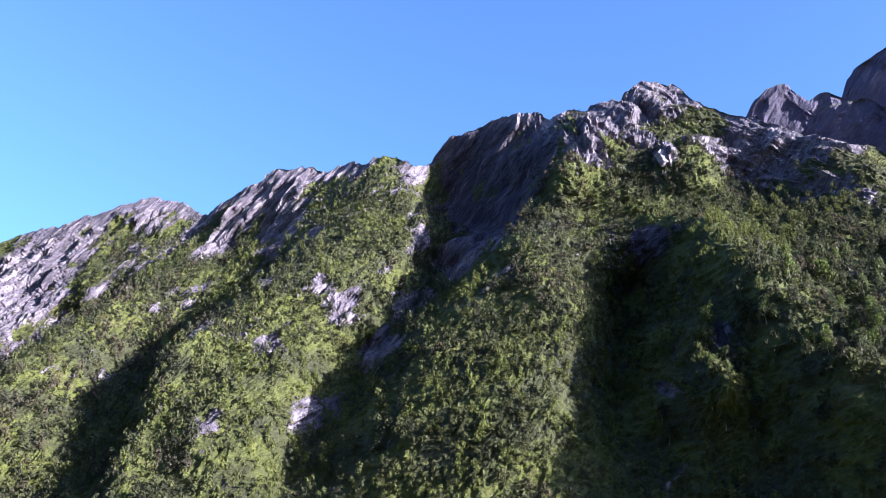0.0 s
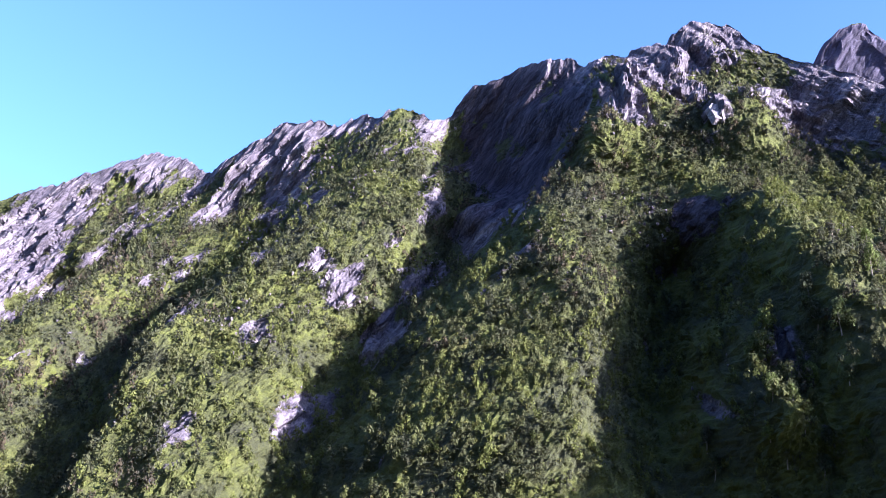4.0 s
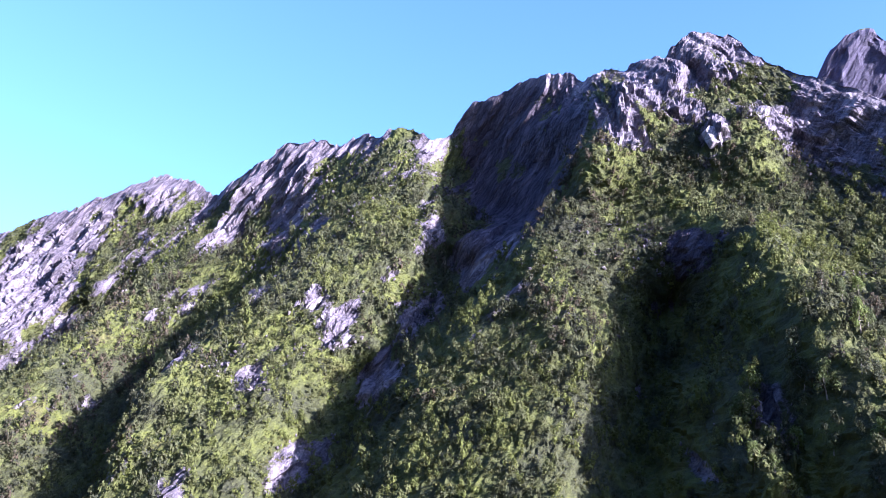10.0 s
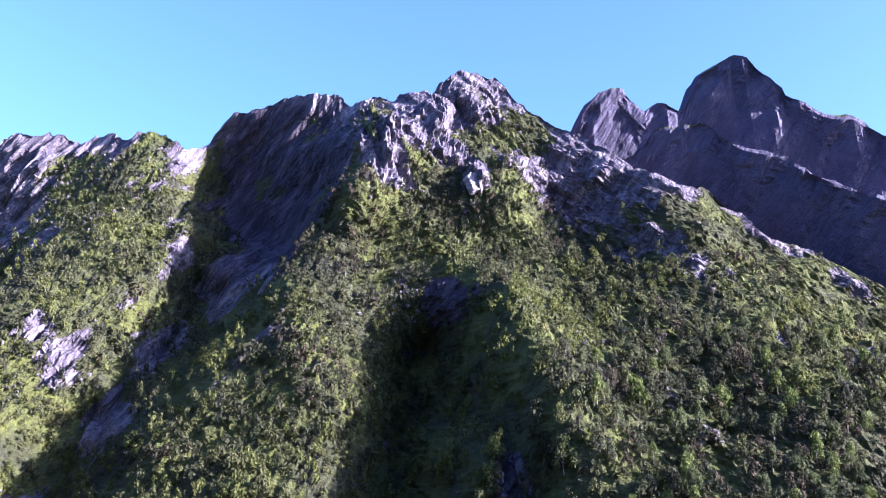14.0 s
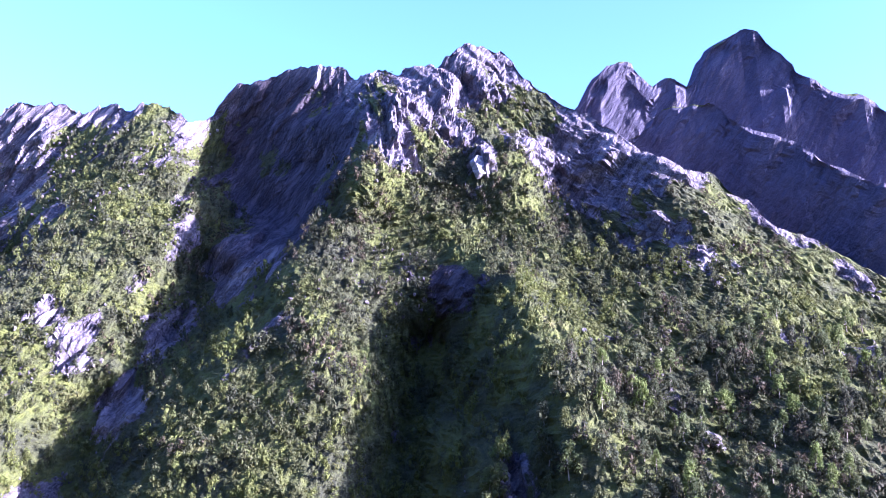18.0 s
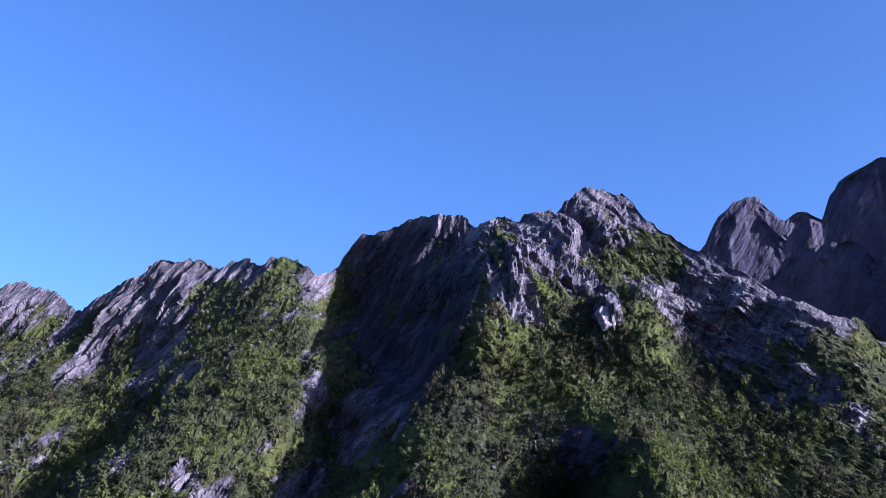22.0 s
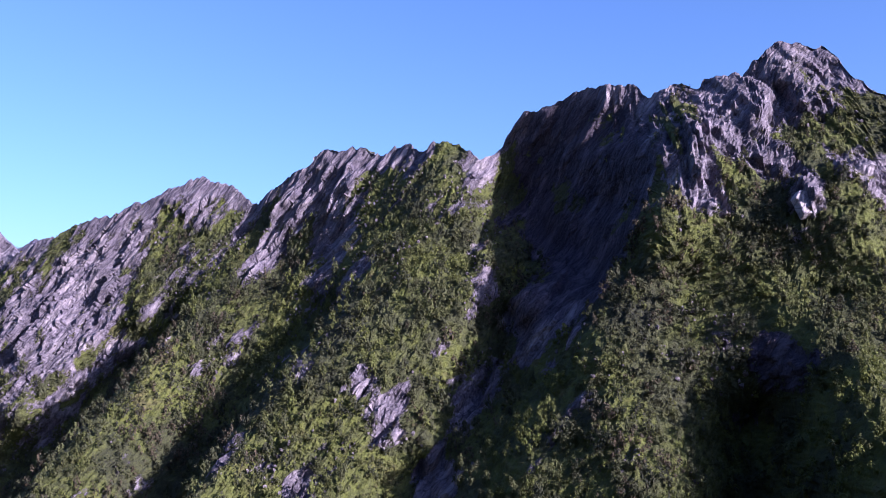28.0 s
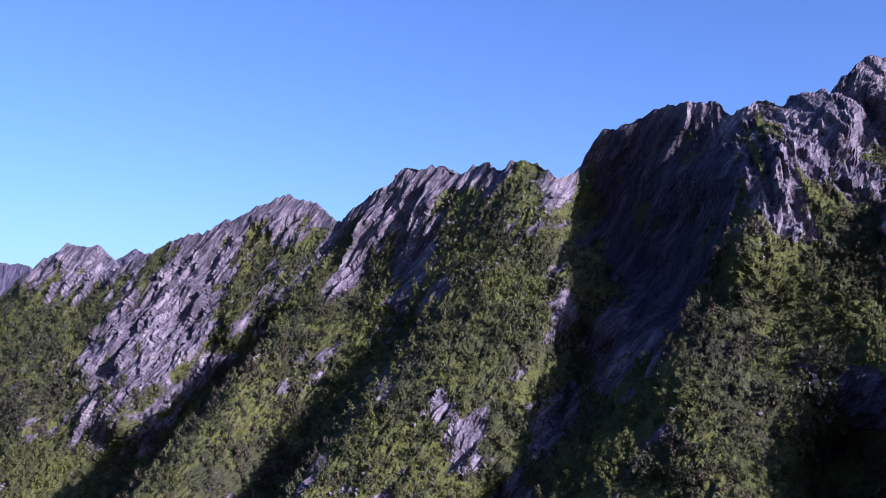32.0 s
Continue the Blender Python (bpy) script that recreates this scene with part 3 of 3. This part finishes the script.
# the valley floor, one sheet out to the horizon
ring = [0, 40, 80, 120, 170, 230, 300, 380, 480, 700, 1200, 2200, 4500]
ang = np.linspace(0, 2 * np.pi, 97)
gx = np.array(ring)[:, None] * np.cos(ang)[None]
gy = np.array(ring)[:, None] * np.sin(ang)[None]
gz = np.zeros_like(gx) - 1.0 + (fractal(gx * 0.01, gy * 0.01, gx * 0, 3, 9) - 0.5) * 3
tagged(sheet("ground", np.stack([gx, gy, gz], -1), GROUND), "dark green bush on the valley floor", "ground", kind="structure")

# an unseen slope added behind the camera, to cut sky light on shaded faces
av = np.radians(np.linspace(146, 322, 90))
hv = np.array([0.0, 0.2, 0.45, 0.7, 0.9, 1.0])
top = 430 + 60 * (fractal(av * 4, av * 0 + 2, av * 0, 4, 333) - 0.5)
top = top * smooth(146, 170, np.degrees(av)) * smooth(322, 296, np.degrees(av))
rr = (210 + 170 * hv)[:, None] + 20 * (fractal(av[None] * 9, hv[:, None] * 3, hv[:, None] * 0, 3, 12) - 0.5)
side = np.stack([rr * np.cos(av), rr * np.sin(av), hv[:, None] * top[None] - 2], -1)
tagged(sheet("valley_side", side, GROUND), "unseen dark slope added to hold back sky light", "mountain", kind="structure")


# ---- trees, shrubs and loose rock ----
BALL = np.array([(1, 0, 0), (0, 1, 0), (-1, 0, 0), (0, -1, 0), (0, 0, 1), (0, 0, -1)], dtype=float)
BALL_FACES = np.array([(0, 1, 4), (1, 2, 4), (2, 3, 4), (3, 0, 4), (1, 0, 5), (2, 1, 5), (3, 2, 5), (0, 3, 5)])


def leaf_cloud(rng, height, width, clumps, leaves, size, low=0.3, filled=True):
    """One crown as triangles: upright, dense clumps at the tips of the limbs with gaps between them, each set with loose leaves."""
    tips, out = [], []
    for k in range(clumps):
        ang, up = k * 2.4 + rng.uniform(-0.5, 0.5), low + (1 - low) * ((k + rng.uniform(0, 1)) / clumps) ** 0.85
        reach = width * 0.5 * math.sqrt(rng.uniform(0.1, 1)) * (1.12 - 0.85 * up ** 1.6)
        tips.append((reach * math.cos(ang), reach * math.sin(ang), height * (up - 0.14)))
    for tx, ty, tz in tips:
        r = width * rng.uniform(0.15, 0.23)
        mid = np.array([tx, ty, max(tz, r * 0.4)])
        if filled:
            core = mid + BALL * rng.uniform(0.45, 0.7, (6, 1)) * r * np.array([0.85, 0.85, 1.2])
            out.append(core[BALL_FACES])
        n = rng.normal(0, 1, (leaves, 3)) + np.array([0, 0, 0.35])
        n /= np.linalg.norm(n, axis=1, keepdims=True)
        c = mid + n * r * rng.uniform(0.7, 1.2, (leaves, 1)) * np.array([0.9, 0.9, 1.3])
        face = n + rng.normal(0, 0.4, (leaves, 3)) + np.array([0, 0, 0.2])
        s = np.cross(face, np.array([0, 0, 1.0]) + rng.normal(0, 0.45, (leaves, 3)))
        s /= np.linalg.norm(s, axis=1, keepdims=True)
        q = np.cross(face, s)
        q /= np.linalg.norm(q, axis=1, keepdims=True)
        k = r * size * rng.uniform(0.6, 1.4, (leaves, 1))
        out.append(np.stack([c - s * k * 0.75 + q * k * 0.8, c + s * k * 0.75 + q * k * 0.8, c - q * k * 1.3], 1))
    return np.concatenate(out), tips


def plant_grid():
    """Where the slope can bear plants: places and how much of each place is heath."""
    p = FACE.reshape(-1, 3)
    g = np.linalg.norm(np.cross(np.gradient(FACE, axis=0), np.gradient(FACE, axis=1)), axis=-1).ravel()
    return p, ROCKY.ravel(), g * (0.3 + 0.7 * smooth(-0.75, -0.35, OUTWARD[..., 0].ravel()))


def scatter(rng, count, keep):
    p, rock, area = plant_grid()
    w = area * keep(p, rock)
    pick = rng.choice(len(p), size=count, p=w / w.sum())
    return p[pick], rock[pick]


def clump_noise(p, scale, seed):
    return fractal(p[:, 0] * scale, p[:, 1] * scale, p[:, 2] * scale, 3, seed)


def spaced(points, gap):
    """Drops points that stand closer than gap to an earlier one."""
    grid, kept = {}, []
    for i, q in enumerate(points):
        key = tuple(int(v // gap) for v in q)
        near = (grid.get((key[0] + a, key[1] + b, key[2] + c), ()) for a in (-1, 0, 1) for b in (-1, 0, 1) for c in (-1, 0, 1))
        if all(np.linalg.norm(points[j] - q) > gap for cell in near for j in cell):
            grid.setdefault(key, []).append(i)
            kept.append(i)
    return kept


def joined_plants(name, places, scales, templates, rng, label, category, lush, material):
    quads, tone = [], []
    for q, s, lu in zip(places, scales, lush):
        t = templates[rng.integers(len(templates))]
        ang = rng.uniform(0, 2 * math.pi)
        c, d = math.cos(ang), math.sin(ang)
        r = np.array([[c, -d, 0], [d, c, 0], [0, 0, 1]]) * s * np.array([1, 1, rng.uniform(0.8, 1.25)])[:, None]
        quads.append(t @ r.T + q)
        tone.append(np.full(len(t) * 3, np.clip(lu + rng.normal(0, 0.22), 0, 1)))
    v = np.concatenate(quads).reshape(-1, 3)
    f = np.arange(len(v)).reshape(-1, 3)
    ob = soup(name, v, f, material, tone=np.concatenate(tone))
    return tagged(ob, label, category, kind="stuff")


def limb(bm, a, b, ra, rb, sides=5):
    a, b = Vector(a), Vector(b)
    q = (b - a).to_track_quat("Z", "Y")
    lo = [bm.verts.new(a + q @ Vector((ra * math.cos(k * 6.2832 / sides), ra * math.sin(k * 6.2832 / sides), 0))) for k in range(sides)]
    hi = [bm.verts.new(b + q @ Vector((rb * math.cos(k * 6.2832 / sides), rb * math.sin(k * 6.2832 / sides), 0))) for k in range(sides)]
    for k in range(sides):
        bm.faces.new((lo[k], lo[(k + 1) % sides], hi[(k + 1) % sides], hi[k]))
    bm.faces.new(hi)


def tree(seed, height, width):
    rng = np.random.default_rng(seed)
    root = new("tree")
    quads, tips = leaf_cloud(rng, height, width, 15, 52, 0.22)
    bm = bmesh.new()
    fork = (rng.normal(0, 0.1), rng.normal(0, 0.1), height * 0.3)
    limb(bm, (0, 0, -0.5), fork, 0.11, 0.075, 6)
    for tip in tips[::2]:
        mid = tuple(fork[k] + (tip[k] - fork[k]) * 0.5 + rng.normal(0, 0.08) for k in range(3))
        limb(bm, fork, mid, 0.05, 0.032, 4)
        limb(bm, mid, tip, 0.032, 0.012, 4)
    part("trunk", bm, BARK, root, "thin grey forking trunk")
    v = quads.reshape(-1, 3)
    soup("crown", v, np.arange(len(v)).reshape(-1, 3), TREE_LEAF, root)
    kind = "tall narrow" if height / width > 1.7 else "broad rounded" if height / width < 1.25 else "small bushy"
    return tagged(root, kind + " grey-green tree on the steep heath slope", "tree", "trees on the lower slopes")


def chunk(seed):
    """A broken, angular block of rock about one metre across."""
    rng = random.Random(seed)
    bm = bmesh.new()
    bmesh.ops.create_icosphere(bm, subdivisions=2, radius=0.62)
    for _ in range(11):
        n = Vector((rng.uniform(-1, 1), rng.uniform(-1, 1), rng.uniform(-1, 1))).normalized()
        d = rng.uniform(0.2, 0.42)
        for v in bm.verts:
            over = v.co.dot(n) - d
            if over > 0:
                v.co -= n * over
    for v in bm.verts:
        v.co += Vector((rng.uniform(-1, 1), rng.uniform(-1, 1), rng.uniform(-1, 1))) * 0.025
    bmesh.ops.remove_doubles(bm, verts=bm.verts, dist=0.05)
    me = bpy.data.meshes.new("boulder")
    bm.to_mesh(me)
    bm.free()
    me.materials.append(STONE)
    return me


rng = np.random.default_rng(4)


def below_crest(p, gap):
    return np.interp(p[:, 0], [q[0] for q in CREST], [q[2] for q in CREST]) - gap > p[:, 2]


def wooded(p, rock):
    """Bush is thick low down and on the spurs, thin towards the crest."""
    crest = np.interp(p[:, 0], [q[0] for q in CREST], [q[2] for q in CREST])
    thin = smooth(3, 28, crest - p[:, 2])
    seen = (p[:, 2] > 29) & (p[:, 0] > -260) & (p[:, 0] < 150) & (p[:, 2] < crest - 4.0)
    return seen * (1 - smooth(0.25, 0.75, rock)) * (0.2 + 0.8 * thin) * (0.3 + smooth(0.36, 0.6, clump_noise(p, 0.09, 61)))


CREST = sorted(LANDFORMS["main crest"] + LANDFORMS["east crest"])


def lushness(p):
    return np.clip(0.46 + (clump_noise(p, 0.05, 71) - 0.5) * 2.2, 0, 1)


# the trees that stand nearest, one by one
spots, _ = scatter(rng, 1500, lambda p, r: wooded(p, r) * (p[:, 1] < 168) * (p[:, 2] > 46) * (p[:, 0] > -20))
spots = spots[spaced(spots, 2.2)]
spots = spots[np.argsort(spots[:, 1])][:300]
kinds = [tree(10 + k, h, w) for k, (h, w) in enumerate([(3.4, 2.3), (4.2, 2.6), (2.9, 2.5), (3.8, 2.0), (3.2, 2.9), (4.6, 2.4)])]
for k, q in enumerate(spots):
    s = rng.uniform(0.7, 1.2)
    m = Matrix.Translation(Vector(q)) @ Matrix.Rotation(rng.uniform(0, 6.28), 4, "Z")
    if k < len(kinds):
        kinds[k].matrix_basis = m
    else:
        ob = copy_thing(kinds[k % len(kinds)], m)
        ob.scale = (s, s, s * rng.uniform(0.85, 1.15))

BUSH_SIZES = ((2.3, 2.1), (2.8, 2.2), (2.0, 2.4), (2.6, 1.8), (1.8, 2.1), (3.1, 2.1), (2.2, 1.7), (2.5, 2.5))
near_bushes = [leaf_cloud(rng, h, w, 5, 38, 0.27, 0.2)[0] for h, w in BUSH_SIZES]
far_bushes = [leaf_cloud(rng, h, w, 5, 13, 0.44, 0.2)[0] for h, w in BUSH_SIZES]
places, _ = scatter(rng, 26000, wooded)
places = places[spaced(places, 2.2)][:7200]
crest_above = np.interp(places[:, 0], [q[0] for q in CREST], [q[2] for q in CREST]) - places[:, 2]
scales = rng.uniform(0.85, 1.75, len(places)) * (0.45 + 0.55 * smooth(4, 45, crest_above))
near = (places[:, 1] < 176) & (places[:, 0] > -40)
for pick, kinds_here, where in ((near, near_bushes, "lower spurs"), (~near, far_bushes, "upper slopes")):
    joined_plants("shrubs", places[pick], scales[pick], kinds_here, rng, "dense grey-green and yellow-green shrubs on the " + where, "shrubs", lushness(places[pick]), LEAF)

tufts = [leaf_cloud(rng, 0.6, 1.5, 2, 7, 0.55, 0.1, False)[0] for _ in range(8)]
places, _ = scatter(rng, 24000, lambda p, r: (p[:, 2] > 29) * (p[:, 0] > -260) * (p[:, 0] < 150) * below_crest(p, 1.5) * (1 - smooth(0.45, 0.95, r)) * (1.1 - smooth(0.36, 0.6, clump_noise(p, 0.09, 61))))
joined_plants("heath", places, rng.uniform(0.6, 1.5, len(places)), tufts, rng, "low olive heath and grass tufts between the rocks", "heath", np.clip(lushness(places) + 0.05, 0, 1), HEATH_LEAF)

# loose blocks on the bare ribs
blocks = [chunk(k) for k in range(8)]
spots, _ = scatter(rng, 700, lambda p, r: (p[:, 2] > 50) * (p[:, 0] > -200) * (p[:, 0] < 145) * below_crest(p, 5.0) * smooth(0.08, 0.3, r) * (1 - smooth(0.3, 0.6, r)))
spots = spots[spaced(spots, 2.5)][:200]
for q in spots:
    ob = new("boulder", blocks[rng.integers(len(blocks))])
    ob.parent = mountain
    s = rng.uniform(0.6, 1.6)
    ob.matrix_basis = Matrix.LocRotScale(Vector(q), Euler((rng.uniform(-0.3, 0.3), 0.48 + rng.uniform(-0.3, 0.3), rng.uniform(0, 6.28))), (s, s * 0.8, s * rng.uniform(0.5, 0.9)))

# the pale slab below the summit
bm = bmesh.new()
front = [bm.verts.new((x, 0, z)) for x, z in ((-1.5, -2.1), (0.5, -2.6), (1.7, -1.2), (1.2, 1.5), (0.1, 2.3), (-1.3, 1.3))]
face = bm.faces.new(front)
back = bmesh.ops.extrude_face_region(bm, geom=[face])
for v in back["geom"]:
    if isinstance(v, bmesh.types.BMVert):
        v.co += Vector((0.3 * v.co.x, 1.6, 0.2 * v.co.z))
bmesh.ops.bevel(bm, geom=bm.edges[:], offset=0.12, segments=1, affect="EDGES")
bmesh.ops.recalc_face_normals(bm, faces=bm.faces)
slab = part("slab", bm, bare_rock_material("pale_stone", 2.2), mountain, "pale bare slab of fresh rock")
slab.matrix_basis = Matrix.LocRotScale(Vector((53.2, 166.3, 124.6)), Euler((-0.35, -0.3, 0.25)), None)

# small pale outcrops that show between the shrubs
chips = [np.array([[tuple(me.vertices[v].co) for v in t.vertices] for t in me.loop_triangles]) for me in blocks if not me.calc_loop_triangles()]
spots, _ = scatter(rng, 2600, lambda p, r: (p[:, 2] > 60) * (p[:, 0] > -230) * (p[:, 0] < 145) * below_crest(p, 4.0) * smooth(0.05, 0.3, r) * (1 - smooth(0.3, 0.55, r)) * (smooth(0.5, 0.66, clump_noise(p, 0.06, 303)) + 1.2 * (p[:, 0] > -58) * (p[:, 0] < -2) * smooth(0.42, 0.6, clump_noise(p, 0.12, 77))))
spots = spots[spaced(spots, 1.1)][:1300]
tris = []
for q in spots:
    turn = Euler((rng.uniform(-0.3, 0.3), 0.5 + rng.uniform(-0.4, 0.4), rng.uniform(0, 6.28))).to_matrix()
    s = rng.uniform(0.35, 1.05)
    m = np.array(turn) * np.array([s, s * 0.8, s * rng.uniform(0.6, 1.2)])
    tris.append(chips[rng.integers(len(chips))] @ m.T + q + np.array([0, -0.25, 0.25]))
verts = np.concatenate(tris).reshape(-1, 3)
tagged(soup("loose_rocks", verts, np.arange(len(verts)).reshape(-1, 3), bare_rock_material("weathered_stone", 1.1)), "small pale broken rocks among the shrubs", "rocks", kind="stuff")
